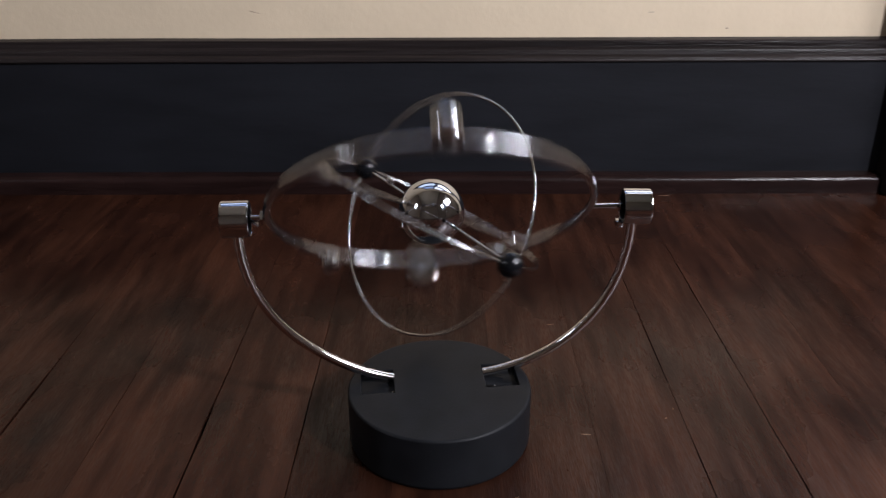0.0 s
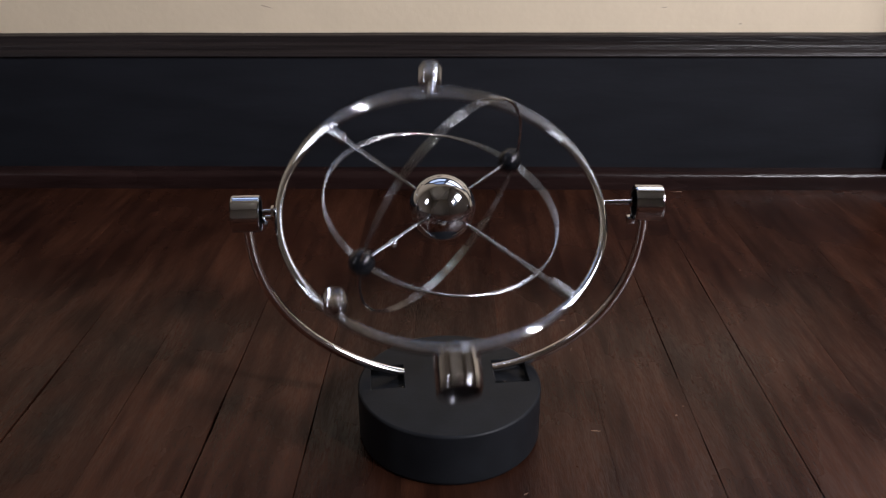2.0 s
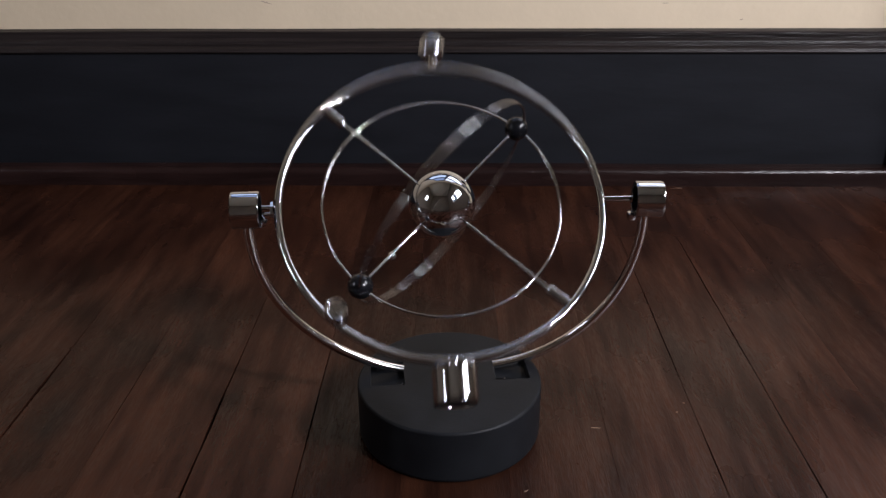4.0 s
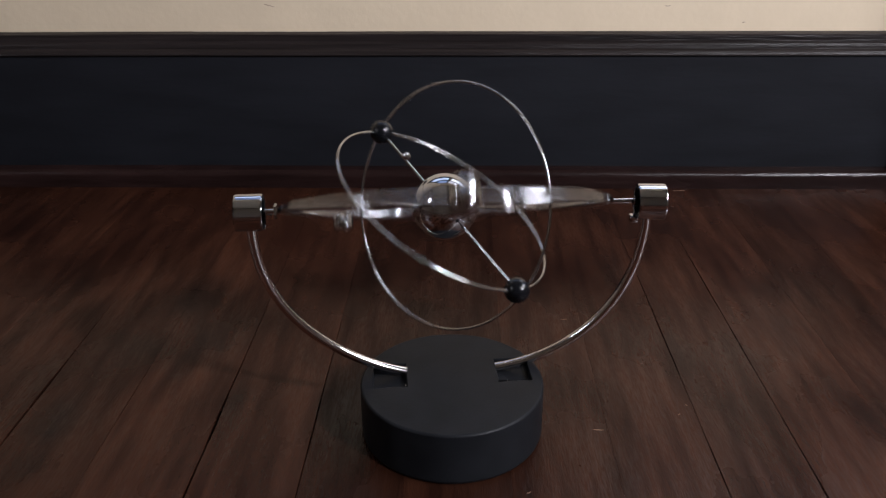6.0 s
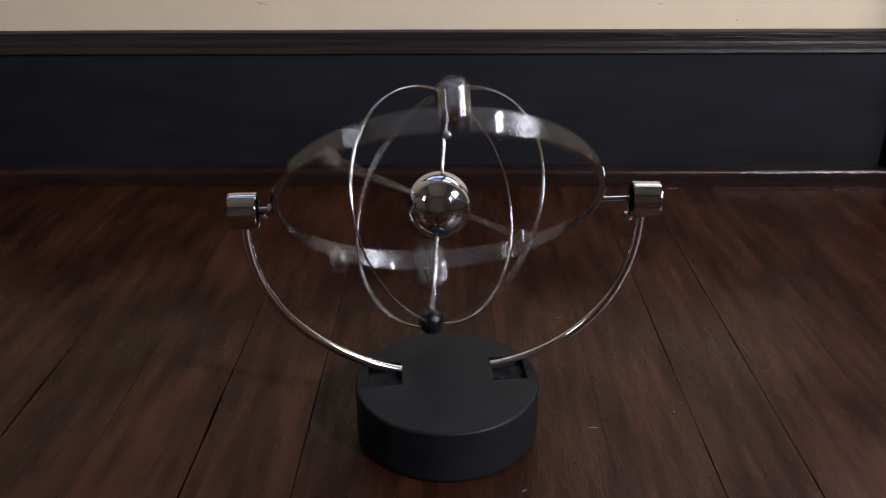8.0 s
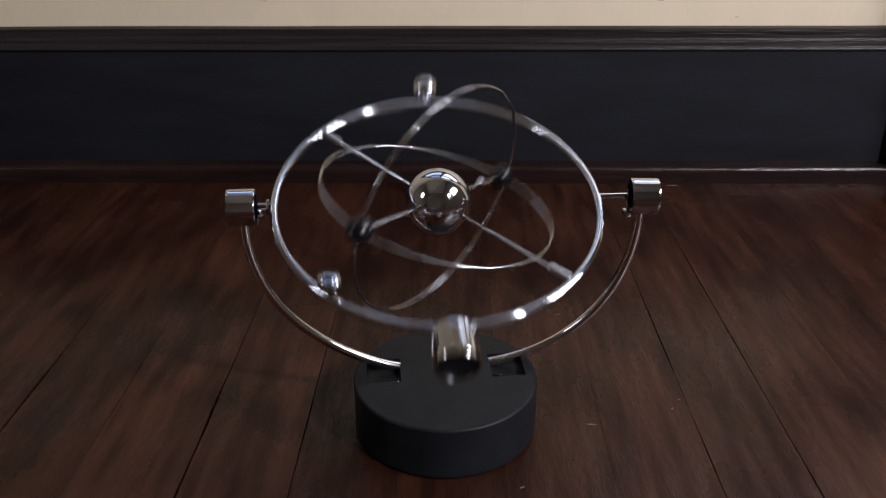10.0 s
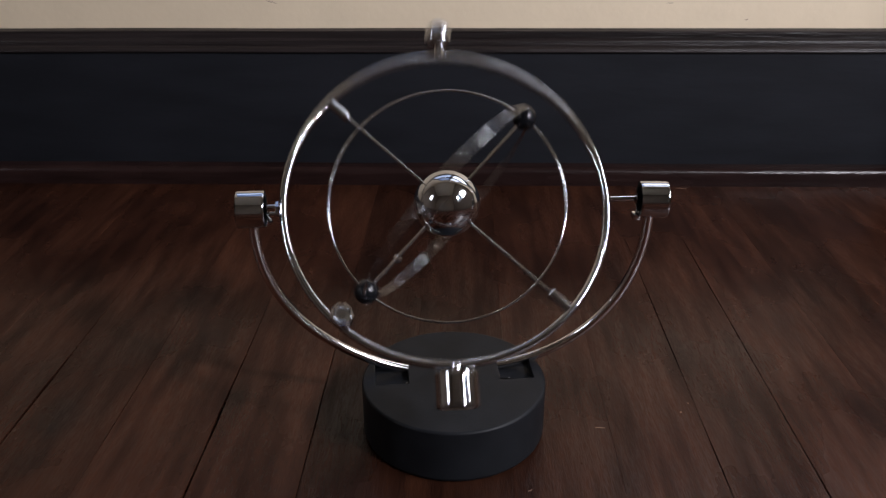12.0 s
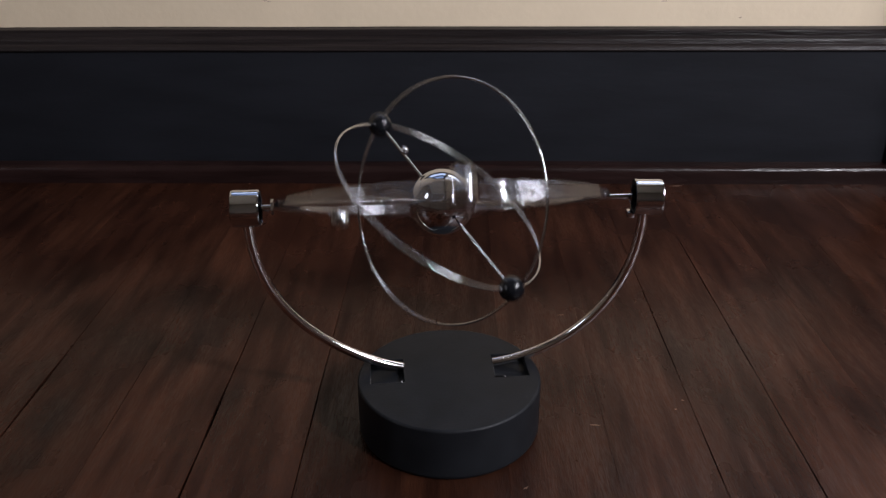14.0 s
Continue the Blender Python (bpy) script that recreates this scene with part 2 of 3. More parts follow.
def window(name, axis, at, hole, sill, head, mat, label, mullion, rail=0.035, transom=0.0):
    bm = bmesh.new()
    a, b = hole
    w = 0.035
    bars = [(a, a + w, sill, head), (b - w, b, sill, head), (a + w, b - w, sill, sill + rail), (a + w, b - w, head - w, head),
            (mullion - w / 2, mullion + w / 2, sill + rail, head - w)]
    if transom:
        bars += [(a + w, mullion - w / 2, transom - w / 2, transom + w / 2), (mullion + w / 2, b - w, transom - w / 2, transom + w / 2)]
    for u, v, z0, z1 in bars:
        if axis == "x":
            add_box(bm, u, v, at, at + 0.04, z0, z1, 0.003)
        else:
            add_box(bm, at, at + 0.04, u, v, z0, z1, 0.003)
    return tagged(link_mesh(name, bm, mat), label, "window", kind="structure")


def room():
    north = wall_with_hole("wall_north", "x", WALL_Y, WALL_Y + 0.12, (X0, X1), (-0.37, 0.67), 0.40, 1.52, PLASTER,
                   "cream painted plaster wall above a dark skirting board")
    window("window_1", "x", WALL_Y + 0.03, (-0.37, 0.67), 0.40, 1.52, NAVY, "dark painted window frame with four panes", 0.12, 0.13, 0.85)
    wall_with_hole("wall_east", "y", X1, X1 + 0.12, (Y0 - 0.12, WALL_Y + 0.12), (-1.00, 0.07), 0.60, 1.14, TAN, "plain tan painted wall with a window")
    window("window_2", "y", X1 - 0.02, (-1.00, 0.07), 0.60, 1.14, WHITE, "white painted window frame with two panes", -0.55)
    wall_with_hole("wall_west", "y", X0 - 0.12, X0, (Y0 - 0.12, WALL_Y + 0.12), (-1.08, -0.66), 0.86, 1.50, TAN, "plain tan painted wall with a window")
    window("window_3", "y", X0 - 0.02, (-1.08, -0.66), 0.86, 1.50, WHITE, "white painted narrow window frame", -0.87)
    bm = add_box(bmesh.new(), X0, X1, Y0 - 0.12, Y0, 0, Z1)
    tagged(link_mesh("wall_south", bm, TAN), "plain tan painted wall", "wall", kind="structure")
    bm = add_box(bmesh.new(), X0 - 0.12, X1 + 0.12, Y0 - 0.12, WALL_Y + 0.12, Z1, Z1 + 0.1)
    tagged(link_mesh("ceiling", bm, CEILING), "plain off-white ceiling", "ceiling", kind="structure")
    bm = add_box(bmesh.new(), X0 - 0.12, X1 + 0.12, Y0 - 0.12, WALL_Y + 0.12, -0.06, -0.004)
    return north, tagged(link_mesh("floor", bm, GAP), "dark stained narrow strip floorboards with open joints", "floor", kind="structure")


wall_north, floor = room()


def strip(name, profile, x0, x1, mat, label, category):
    """A moulding along x with the given (y, z) section."""
    bm = bmesh.new()
    count = 40
    rows = []
    for i in range(count + 1):
        x = x0 + (x1 - x0) * i / count
        wob = 0.0006 * noise.noise(Vector((x * 6, profile[0][1] * 50, 0)))
        rows.append([bm.verts.new((x, y, z + (wob if z > 0.002 else 0))) for y, z in profile])
    for a, b in zip(rows, rows[1:]):
        for k in range(len(profile)):
            j = (k + 1) % len(profile)
            bm.faces.new((a[k], a[j], b[j], b[k]))
    bm.faces.new(rows[0])
    bm.faces.new(rows[-1])
    return tagged(link_mesh(name, bm, mat, smooth=25), label, category, kind="structure")


strip("baseboard", [(WALL_Y, 0.002), (WALL_Y, 0.116), (0.3652, 0.1163), (0.3652, 0.002)], X0, 0.3925, NAVY,
      "tall flat skirting board painted very dark blue-black", "skirting board")
strip("trim", [(WALL_Y, 0.1165), (WALL_Y, 0.1335), (0.3785, 0.1345), (0.3728, 0.1332), (0.3721, 0.1325), (0.3718, 0.1272),
               (0.3685, 0.1258), (0.3681, 0.1250), (0.3678, 0.1216), (0.3658, 0.1209), (0.3641, 0.1193), (0.3633, 0.1174), (0.3635, 0.1165)], X0, 0.3925, MOULDING,
      "worn dark glossy moulding capping the skirting board", "skirting moulding")
strip("trim", [(0.367, 0.0), (0.367, 0.0172)] + [(0.3590 - 0.0065 * math.sin(a), 0.0105 + 0.0060 * math.cos(a))
                                                   for a in (math.pi / 2 * i / 8 for i in range(0, 9))] + [(0.3525, 0.0)],
      X0, 0.3925, SHOE, "brown stained quarter-round shoe moulding along the floor", "shoe moulding")
# upright block added past the skirting to throw a shadow on its right end
block = add_box(bmesh.new(), 0.3930, 0.4830, 0.3420, WALL_Y - 0.001, 0.0, 0.385, 0.004)
tagged(link_mesh("trim", block, SHADOW_BLOCK), "added very dark upright wooden block beside the skirting board, there to shade its right end", "skirting block", kind="structure")

# ---- the kinetic sculpture ----
PHI, RHO = 6.13, -0.46
CENTRE = Vector((-0.0037, 0.0, 0.1232))
RING_R = 0.0744
HEAD = Matrix.Translation(CENTRE) @ pose(0, 0, 0, 0, 0, PHI) @ pose(0, 0, 0, 0, -RHO, 0)
sculpture = tagged(new("kinetic_sculpture"), "chrome and black kinetic desk sculpture with spinning rings on floorboards",
                   "desk toy")
BASE_H, BASE_R = 0.0286, 0.0463


def base():
    prof = [(0, 0.0), (0.0443, 0.0), (0.0458, 0.0008), (BASE_R, 0.0022), (BASE_R, BASE_H - 0.0014)]
    prof += [(BASE_R - 0.0014 * (1 - math.cos(a)), BASE_H - 0.0014 * (1 - math.sin(a))) for a in (math.pi / 12 * i for i in range(1, 7))]
    prof += [(0, BASE_H)]
    ob = part("base", lathe(prof, 128, pose(-0.0005, 0, 0)), BLACK, sculpture, "round matt black plastic base")
    cut = bmesh.new()
    for s in (-1, 1):
        add_box(cut, min(s * 0.0232, s * 0.0400), max(s * 0.0232, s * 0.0400), -0.0035, 0.0175, BASE_H - 0.0036, BASE_H + 0.02, 0,
                pose(0, 0, 0, 0, 0, PHI))
    cutter = link_mesh("cutter", cut, BLACK)
    mod = ob.modifiers.new("pocket", "BOOLEAN")
    mod.operation, mod.object, mod.solver = "DIFFERENCE", cutter, "EXACT"
    bpy.context.view_layer.update()
    done = bpy.data.meshes.new_from_object(ob.evaluated_get(bpy.context.evaluated_depsgraph_get()))
    ob.modifiers.clear()
    bm = bmesh.new()
    bm.from_mesh(done)
    rim = [e for e in bm.edges if len(e.link_faces) == 2 and e.calc_face_angle(0) > radians(60)
           and all(abs(v.co.z - BASE_H) < 1e-5 and v.co.to_2d().length < BASE_R - 0.001 for v in e.verts)]
    bmesh.ops.bevel(bm, geom=rim, offset=0.00045, segments=2, profile=0.5, affect="EDGES")
    bmesh.ops.triangulate(bm, faces=[f for f in bm.faces if len(f.verts) > 4])
    for e in bm.edges:
        e.smooth = len(e.link_faces) == 2 and e.calc_face_angle(0) < radians(12)
    for f in bm.faces:
        f.smooth = True
    bm.to_mesh(done)
    bm.free()
    ob.data = done
    bpy.data.objects.remove(cutter)


base()


def stand():
    """Two bent arms, one arc each, with a cup at the top that holds the ring's pin."""
    turn = pose(0, 0, 0, 0, 0, PHI)
    for s in (-1, 1):
        screw = Matrix.Translation(turn @ Vector((s * (0.0240 if s < 0 else 0.0282), 0.0008, BASE_H - 0.0031)))
        part("set_screw", sphere(0.0008, screw, 16, 10), WIRE, sculpture, "tiny bright set screw beside the arm")
        top, r, zc = 4.0 if s < 0 else 5.0, 0.0923, 0.1240
        bow, skew = (0.0010, 0.0008) if s < 0 else (0.0041, 0.0)
        pts = []
        for i in range(41):
            a = radians(-top - (75.8 - top) * i / 40)
            q = r + bow * math.sin(math.pi * i / 40) + skew * math.sin(math.pi * i / 20)
            drop = -1.08 * q * math.sin(a)
            pts.append(turn @ Vector((s * q * math.cos(a) * (1 + 0.36 * drop), 0.123 * drop, zc - drop)))
        part("arm", tube(pts, 0.0024, 16), SATIN, sculpture, "bent chrome arm")
        inner, outer = (0.0824, 0.0952) if s < 0 else (0.0903, 0.1033)
        length = outer - inner
        rad = 0.0085
        prof = [(0, length), (rad - 0.0008, length), (rad - 0.0002, length - 0.0003), (rad, length - 0.0010), (rad, 0.0006),
                (rad - 0.0003, 0.0), (rad - 0.0005, 0.0), (rad - 0.0006, 0.0004)]
        m = HEAD @ pose(s * inner, 0, -0.0004, 0, 0, 0 if s < 0 else -6) @ along((0, 0, 0), (s, 0, 0))
        cup = part("pivot_cup", lathe(prof + [(rad - 0.0006, 0.003)], 64, m), CHROME, sculpture, "chrome pivot cup with a black inside")
        part("cup_lining", lathe([(rad - 0.0007, 0.003), (rad - 0.0007, 0.0001), (rad - 0.0023, 0.0001), (rad - 0.0025, length - 0.002), (0, length - 0.002)], 48, m), RUBBER, cup,
             "black cup lining")
        if s > 0:
            tab = add_box(bmesh.new(), 0.0878, 0.0912, -0.0022, 0.0022, -0.0104, -0.0072, 0.0004, HEAD)
            part("tab", tab, CHROME, sculpture, "small chrome tab under the pivot cup")


stand()

ROD = radians(135.5)
ROD_WAY = Vector((math.cos(ROD), 0, math.sin(ROD)))
CROSS_WAY = Vector((math.cos(ROD - math.pi / 2), 0, math.sin(ROD - math.pi / 2)))


def big_ring():
    ring = part("outer_ring", tube(circle(RING_R), 0.00185, 14, True), CHROME, sculpture, "large polished chrome swinging ring")
    # pins in the pivot cups
    part("pin", tube([(RING_R, 0, 0), (0.0955, 0, 0)], 0.0013, 12), CHROME, ring)
    part("pin", tube([(-RING_R, 0, 0.0006), (-0.0862, 0, 0.0006)], 0.0011, 12), CHROME, ring)
    part("collar", lathe([(0.0011, 0), (0.0036, 0), (0.0036, 0.0012), (0.0011, 0.0012)], 6, along((-0.0764, 0, -0.0006), (-1, 0, 0))), CHROME, ring,
         "small chrome collar plate")
    path = [(-0.0770, 0, -0.0026), (-0.0800, 0, -0.0027), (-0.0818, -0.0002, -0.0031), (-0.0812, -0.0006, -0.0045), (-0.0796, -0.0010, -0.0068)]
    part("hook", tube(path, 0.0010, 10), CHROME, ring, "small bent chrome hook below the pin")
    part("collar", lathe([(0.0013, 0), (0.0024, 0), (0.0024, 0.0022), (0.0013, 0.0022)], 20, along((0.0888, 0, 0), (1, 0, 0))), CHROME, ring)
    # round weight on a short neck at the top
    part("ball_weight", sphere(0.0066, pose(0, 0, RING_R + 0.0112)), CHROME, ring, "polished chrome ball weight")
    part("neck", tube([(0, 0, RING_R), (0, 0, RING_R + 0.0052)], 0.0022, 16), CHROME, ring)
    # cup weight with the magnet at the bottom
    r, h = 0.0096, 0.0158
    prof = [(0, 0), (r - 0.0012, 0), (r - 0.0003, 0.0004), (r, 0.0013), (r, h - 0.0006), (r - 0.0003, h), (r - 0.0009, h), (r - 0.0011, h - 0.0012)]
    cup = part("cup_weight", lathe(prof, 64, along((0, 0, -RING_R - 0.0030), (0, 0, -1))), CHROME, ring, "chrome cup weight with a black magnet in its end")
    part("magnet", lathe([(0, h - 0.0010), (r - 0.00115, h - 0.0010), (r - 0.00115, h - 0.004), (0, h - 0.004)], 48,
                         along((0, 0, -RING_R - 0.0030), (0, 0, -1))), RUBBER, cup, "black magnet face")
    part("neck", tube([(0, 0, -RING_R), (0, 0, -RING_R - 0.0034)], 0.0030, 16), CHROME, ring)
    # short cap weight on a stem, standing off the ring
    a = radians(227)
    at = Vector((RING_R * math.cos(a), 0, RING_R * math.sin(a)))
    out = Vector((0.10, -1, 0.10)).normalized()
    foot = at * 0.970 + out * 0.0026
    r, h = 0.0053, 0.0058
    prof = [(0, 0), (r - 0.0014, 0), (r - 0.0004, 0.0005), (r, 0.0014), (r, h - 0.0016), (r - 0.0004, h - 0.0006), (r - 0.0013, h), (r - 0.0018, h - 0.0003),
            (r - 0.0020, h - 0.0012), (0, h - 0.0012)]
    small = part("balance_cap", lathe(prof, 10, along(foot, out)), CHROME, ring, "short faceted chrome balance cap")
    part("stem", tube([at - out * 0.0004, at * 0.985 + out * 0.0010, foot + out * 0.0006], 0.0013, 12), CHROME, small)
    part("screw", lathe([(0, h - 0.0006), (0.0016, h - 0.0006), (0.0016, h - 0.0020), (0, h - 0.0020)], 16, along(foot, out)), WIRE, small)
    # axle across the ring with its end sleeves and the central sphere
    part("axle", tube([ROD_WAY * RING_R, -ROD_WAY * RING_R], 0.00070, 10), WIRE, ring, "thin polished axle")
    for s in (-1, 1):
        prof = [(0.0007, 0), (0.0021, 0.0002), (0.0021, 0.0104), (0.0014, 0.0114), (0.0007, 0.0114)]
        part("sleeve", lathe(prof, 20, along(ROD_WAY * s * (RING_R - 0.0012), ROD_WAY * -s)), CHROME, ring, "chrome axle sleeve")
    part("centre_sphere", sphere(0.0153, None, 64, 40), CHROME, ring, "large polished chrome sphere")
    return ring


outer_ring = big_ring()


def rotor():
    hoop_r = 0.0547
    rod = part("inner_rotor", tube([CROSS_WAY * -0.0510, CROSS_WAY * 0.0510], 0.00072, 10), WIRE, sculpture, "thin polished cross rod of the inner rotor")
    part("hoop", tube(circle(hoop_r), 0.00062, 10, True), WIRE, rod, "thin bright wire hoop")
    tilt = ROD_WAY.rotation_difference(Vector((0, 1, 0))).inverted().to_matrix().to_4x4()
    part("hoop", tube(circle(0.0569, Matrix.Translation(ROD_WAY * -0.0015) @ tilt), 0.00062, 10, True), WIRE, rod, "thin bright wire hoop")
    for s in (-1, 1):
        part("black_ball", sphere(0.0057, Matrix.Translation(CROSS_WAY * s * hoop_r), 40, 24), BEAD, rod, "glossy black end ball")
    part("bead", sphere(0.0020, Matrix.Translation(CROSS_WAY * -0.0340 + Vector((0, 0.0018, 0))), 24, 14), CHROME, rod, "tiny chrome bead on one half of the rod")
    return rod


inner_rotor = rotor()


# ---- floorboards, one object each ----
BOARD = 0.0515
# how far each worn joint has opened, and where along the room it begins to open
OPEN_JOINTS = {-0.2290: (1.0, 0.115), -0.1775: (0.3, 0.10), -0.1245: (1.0, 0.115), -0.0725: (0.6, 0.13), 0.1290: (0.36, 0.22), 0.1735: (0.45, 0.26)}


def board_mesh(width, length, seed, loose=(0, 0), start=(0.1, 0.1)):
    """A board with slightly uneven long edges and a tiny chamfer."""
    rng = random.Random(seed)
    steps = max(6, int(length / 0.03))
    bm = bmesh.new()
    rows = []
    for i in range(steps + 1):
        y = -length / 2 + length * i / steps
        at = WALL_Y - 0.014 - length / 2 + y
        wear = [0.00005 + 0.00140 * min(1, max(0, (u - at) / 0.10)) for u in start]
        a, b = (wear[k] * q / 0.00008 * rng.uniform(0.2, 1) * max(0.12, 0.62 + noise.noise(Vector((at * 16, width * 900 + k, q * 1e4)))) if q else 0.0
                for k, q in enumerate(loose))
        c = 0.00012
        rows.append([bm.verts.new(v) for v in ((-width / 2 + a, y, -0.004), (-width / 2 + a, y, -c), (-width / 2 + a + c, y, 0),
                                               (width / 2 - b - c, y, 0), (width / 2 - b, y, -c), (width / 2 - b, y, -0.004))])
    for p, q in zip(rows, rows[1:]):
        for k in range(5):
            bm.faces.new((p[k], q[k], q[k + 1], p[k + 1]))
    bm.faces.new(rows[0])
    bm.faces.new(rows[-1])
    bmesh.ops.recalc_face_normals(bm, faces=bm.faces[:])
    me = bpy.data.meshes.new("floorboard")
    bm.to_mesh(me)
    bm.free()
    me.materials.append(FLOOR)
    return me


def floorboards():
    rng = random.Random(4)
    near = [-0.2290, -0.1775, -0.1245, -0.0725, -0.0230, 0.0285, 0.0800, 0.1290, 0.1735, 0.2250]
    edges = [-0.2290 + BOARD * k for k in range(-28, 0)] + near + [0.2250 + BOARD * k for k in range(1, 30)]
    edges = [e for e in edges if X0 < e < X1]
    kinds = {}
    for a, b in zip(edges, edges[1:]):
        g = [0.00008 * OPEN_JOINTS.get(e, (0.0, 0))[0] for e in (a, b)]
        start = [OPEN_JOINTS.get(e, (0.0, 0.1))[1] for e in (a, b)]
        y1 = WALL_Y - 0.014
        y = y1
        while y > Y0:
            close = -0.45 < a < 0.45 and y == y1
            length = rng.uniform(1.0, 1.6) if close else rng.choice((0.9, 1.2))
            end = max(Y0, y - length)
            size = (round(b - a - sum(g), 5), round(y - end - 0.0006, 4))
            if close:
                mesh = board_mesh(*size, int((a + 5) * 1000), g, start)
            else:
                mesh = kinds.setdefault(size, None) or board_mesh(*size, 1)
                kinds[size] = mesh
            ob = new("floorboard", mesh)
            ob.parent = floor
            ob.location = ((a + g[0] + b - g[1]) / 2, (y + end) / 2, 0.0)
            y = end


floorboards()


# ---- scratches in the varnish and scuffs on the wall paint ----
CHIP = material("bare_wood_scratch", (0.20, 0.13, 0.09), 0.6, vary=0.4, scale=300)
SCUFF = material("wall_scuff", (0.33, 0.25, 0.19), 0.7, vary=0.3, scale=300)


def flake(name, length, width, height, m, mat, parent, seed):
    """A thin raised sliver with a ragged outline."""
    rng = random.Random(seed)
    bm = bmesh.new()
    count = 9
    rows = []
    for i in range(count + 1):
        u = i / count
        w = width * math.sin(math.pi * u) ** 0.6 * rng.uniform(0.5, 1.0) + 0.00002
        mid = width * rng.uniform(-0.4, 0.4)
        x = (u - 0.5) * length
        rows.append([bm.verts.new((x, mid - w / 2, 0)), bm.verts.new((x, mid, height)), bm.verts.new((x, mid + w / 2, 0))])
    for a, b in zip(rows, rows[1:]):
        for k in range(2):
            bm.faces.new((a[k], b[k], b[k + 1], a[k + 1]))
    bmesh.ops.transform(bm, matrix=m, verts=bm.verts[:])
    part(name, bm, mat, parent)


for k, (x, y, length, width, turn) in enumerate(((0.0752, -0.0022, 0.0058, 0.0009, -8), (0.1200, 0.0120, 0.0016, 0.0010, 40), (0.0699, 0.1134, 0.0050, 0.0007, 5),
                                                  (0.1985, 0.3480, 0.0110, 0.0014, 2), (0.0358, -0.0506, 0.0030, 0.0008, 30), (0.1257, 0.0203, 0.0014, 0.0008, 0))):
    flake("scratch", length, width, 0.00006, pose(x, y, 0.00004, 0, 0, turn), CHIP, floor, k)
for k, (x, z, length, width, turn) in enumerate(((-0.1612, 0.1561, 0.0110, 0.0011, -12), (0.1787, 0.1554, 0.0060, 0.0008, 6), (0.2448, 0.1416, 0.0035, 0.0010, 0))):
    flake("scuff", length, width, 0.00008, pose(x, WALL_Y - 0.00005, z) @ pose(0, 0, 0, 90) @ pose(0, 0, 0, 0, 0, turn), SCUFF, wall_north, 20 + k)


# ---- motion ----
def swing(t):
    """The big ring's angle in radians: upright at 0, its cup towards the camera when positive."""
    ph = 2 * math.pi * (t - 0.3224634) / 0.8870525
    return 0.01108 + (1.37326 + 0.002053 * (t - 7)) * math.cos(ph) - 0.00523 * math.cos(3 * ph) - 0.01606 * math.sin(2 * ph)


# unevenness of the swing, in degrees, every tenth of a second of each stretch
DRIFT_A = (4, 3, 2, 2, 2, 1, 2, 2, 0, -2, -4, -5, -2, 1, 1, 0, 0, 0, -2, -3, -2, -2, -2, -3, -1, 2, 4, 4, 4, 2, -5, -5, -4)
DRIFT_B = (12, 10, 6, 2, -2, -4, -6, -4, 0, 2, 2, 1, 2, 2, 0, -3, -3, -2, -3, -4, -4, -1, 1, 1, 0, 0, 0, 1, -2, -6)
DRIFT_C = (4, 2, 1, 0, -1, -2, -2, -5, 0, 1, 0, 2, 4, 3, 2, 1, 1, 0, -2, -2, -1, 0, 1, 2, 2, 2, 1, 4, 2, -1, -4, -6, -4, -1, 0, 3, 6, 2)
DRIFT = ([(0.1 * i, a) for i, a in enumerate(DRIFT_A)] + [(3.7, 0), (4.9, 3)] + [(5.3 + 0.1 * i, a) for i, a in enumerate(DRIFT_B)]
         + [(8.7, 0), (9.9, 0)] + [(10.3 + 0.1 * i, a) for i, a in enumerate(DRIFT_C)])

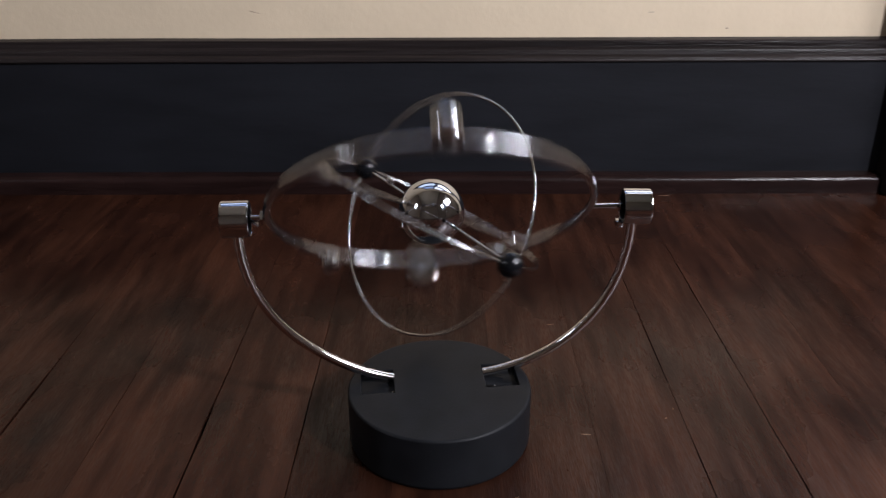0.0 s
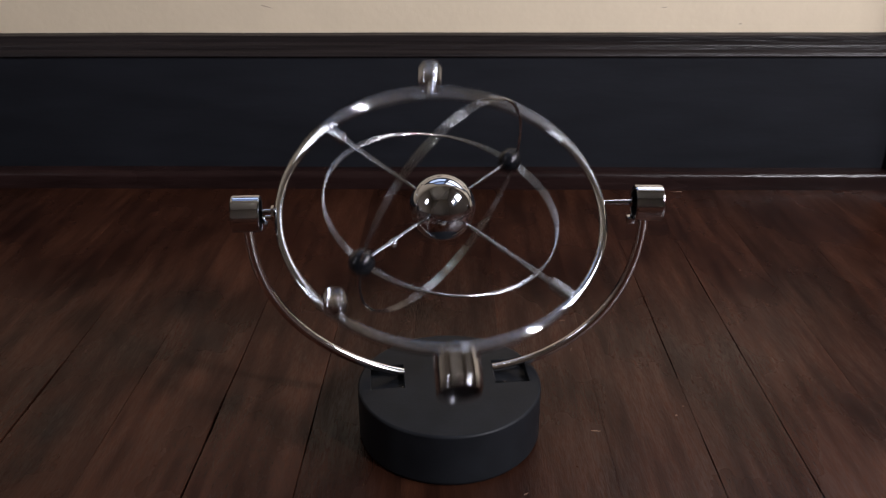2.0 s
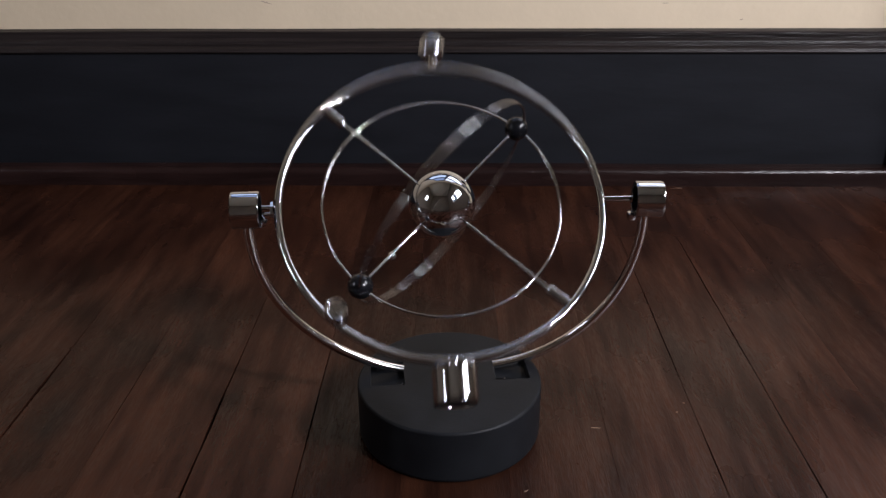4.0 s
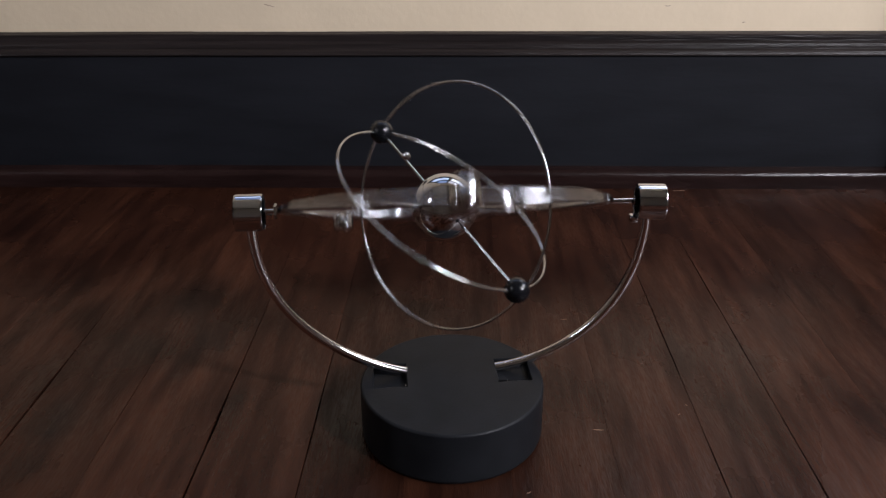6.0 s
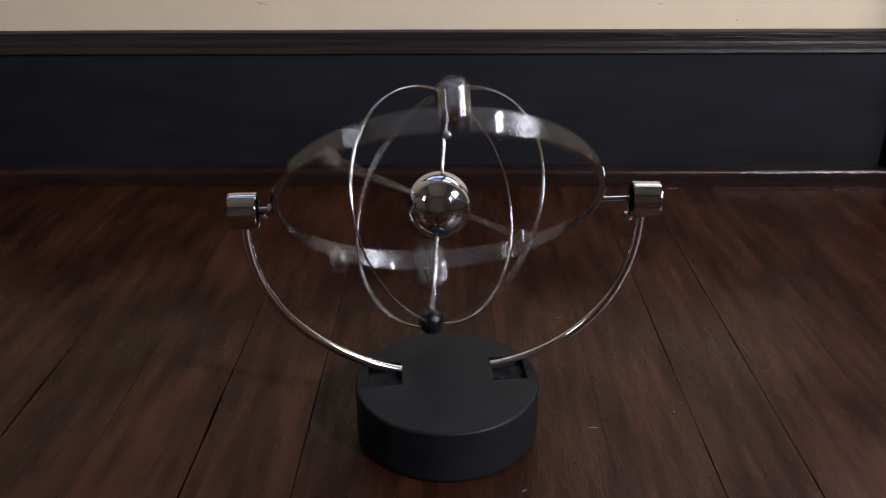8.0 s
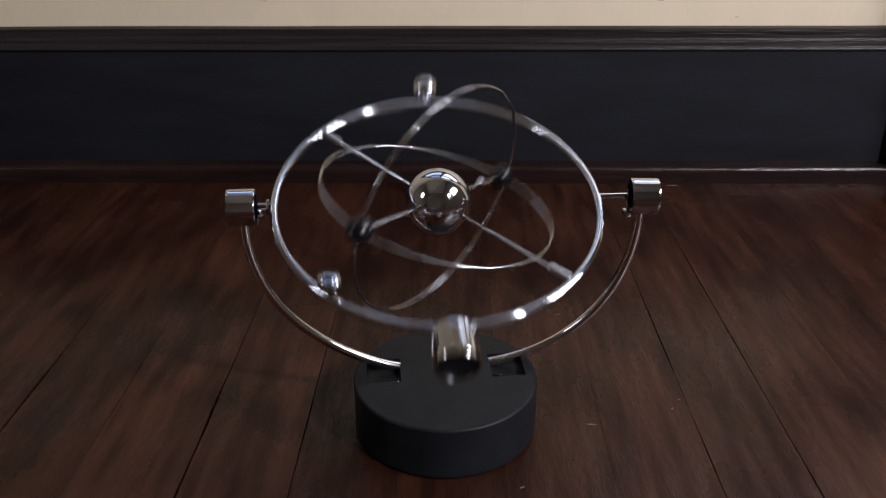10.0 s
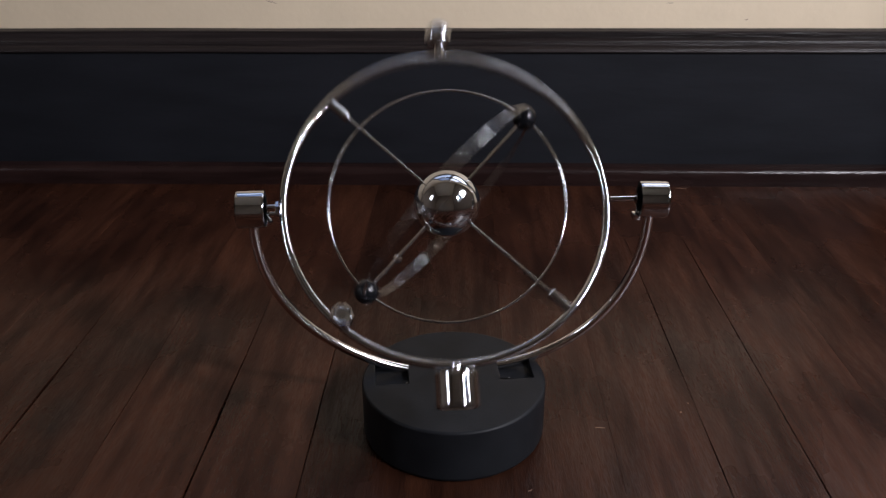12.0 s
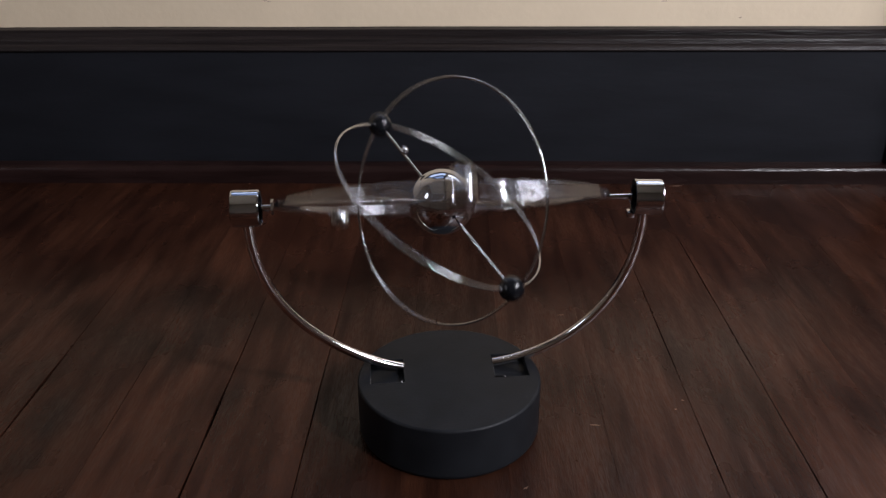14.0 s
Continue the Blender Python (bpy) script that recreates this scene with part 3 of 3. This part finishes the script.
# the inner rotor's turn about the axle, in degrees, every tenth of a second of each stretch
SPIN_A = (41, 70, 91, 92, 64, 14, -32, -82, -106, -103, -87, -64, -69, -91, -137, -168, -184, -168, -133, -75, -13, 19, 20, -5, 0, 14, 50, 98, 171, 213, 220, 224, 196)
SPIN_B = (-19, 22, 85, 122, 123, 90, 63, 44, 36, 55, 90, 116, 129, 107, 37, -3, -41, -74, -77, -61, -57, -73, -100, -165, -212, -250, -268, -260, -227, -190)
SPIN_C = (265, 213, 171, 145, 143, 211, 292, 286, 220, 167, 106, 72, 56, 68, 77, 76, 57, 7, -61, -119, -153, -153, -128, -108, -88, -86, -120, -137, -140, -130, -87, -32, 30, 74, 89, 68, 56, 46)
SPIN_AB = (150, 100, 75, 90, 110, 100, 50, 0, -25, -10, 40, 90, 100, 60, 10, -40, -90, -105, -100, -60)
SPIN_BC = (-170, -175, -210, -240, -250, -230, -180, -110, -50, -20, -30, -70, -100, -90, -40, 30, 100, 160, 215, 255)
SPIN = [(0.1 * i, a) for i, a in enumerate(SPIN_A + SPIN_AB + SPIN_B + SPIN_BC + SPIN_C)]


def glide(rows, t):
    """The value at t of a smooth curve through rows of (seconds, value)."""
    k = max(0, min(len(rows) - 2, sum(1 for s in rows if s[0] <= t + 1e-6) - 1))
    (t1, a1), (t2, a2) = rows[k], rows[k + 1]
    t0, a0 = rows[k - 1] if k else (2 * t1 - t2, 2 * a1 - a2)
    t3, a3 = rows[k + 2] if k + 2 < len(rows) else (2 * t2 - t1, 2 * a2 - a1)
    u, h = (t - t1) / (t2 - t1), t2 - t1
    m1, m2 = (a2 - a0) / (t2 - t0) * h, (a3 - a1) / (t3 - t1) * h
    return ((2 * u ** 3 - 3 * u * u + 1) * a1 + (u ** 3 - 2 * u * u + u) * m1 + (3 * u * u - 2 * u ** 3) * a2 + (u ** 3 - u * u) * m2)


def ring_pose(t):
    return HEAD @ Matrix.Rotation(-swing(t) - radians(glide(DRIFT, t)), 4, "X")


def rotor_pose(t):
    return ring_pose(t) @ Matrix.Rotation(radians(-glide(SPIN, t)), 4, ROD_WAY)


def motions():
    times = [k / 30 for k in range(421)]
    walk(outer_ring, [(t, ring_pose(t)) for t in times])
    walk(inner_rotor, [(t, rotor_pose(t)) for t in times])


motions()
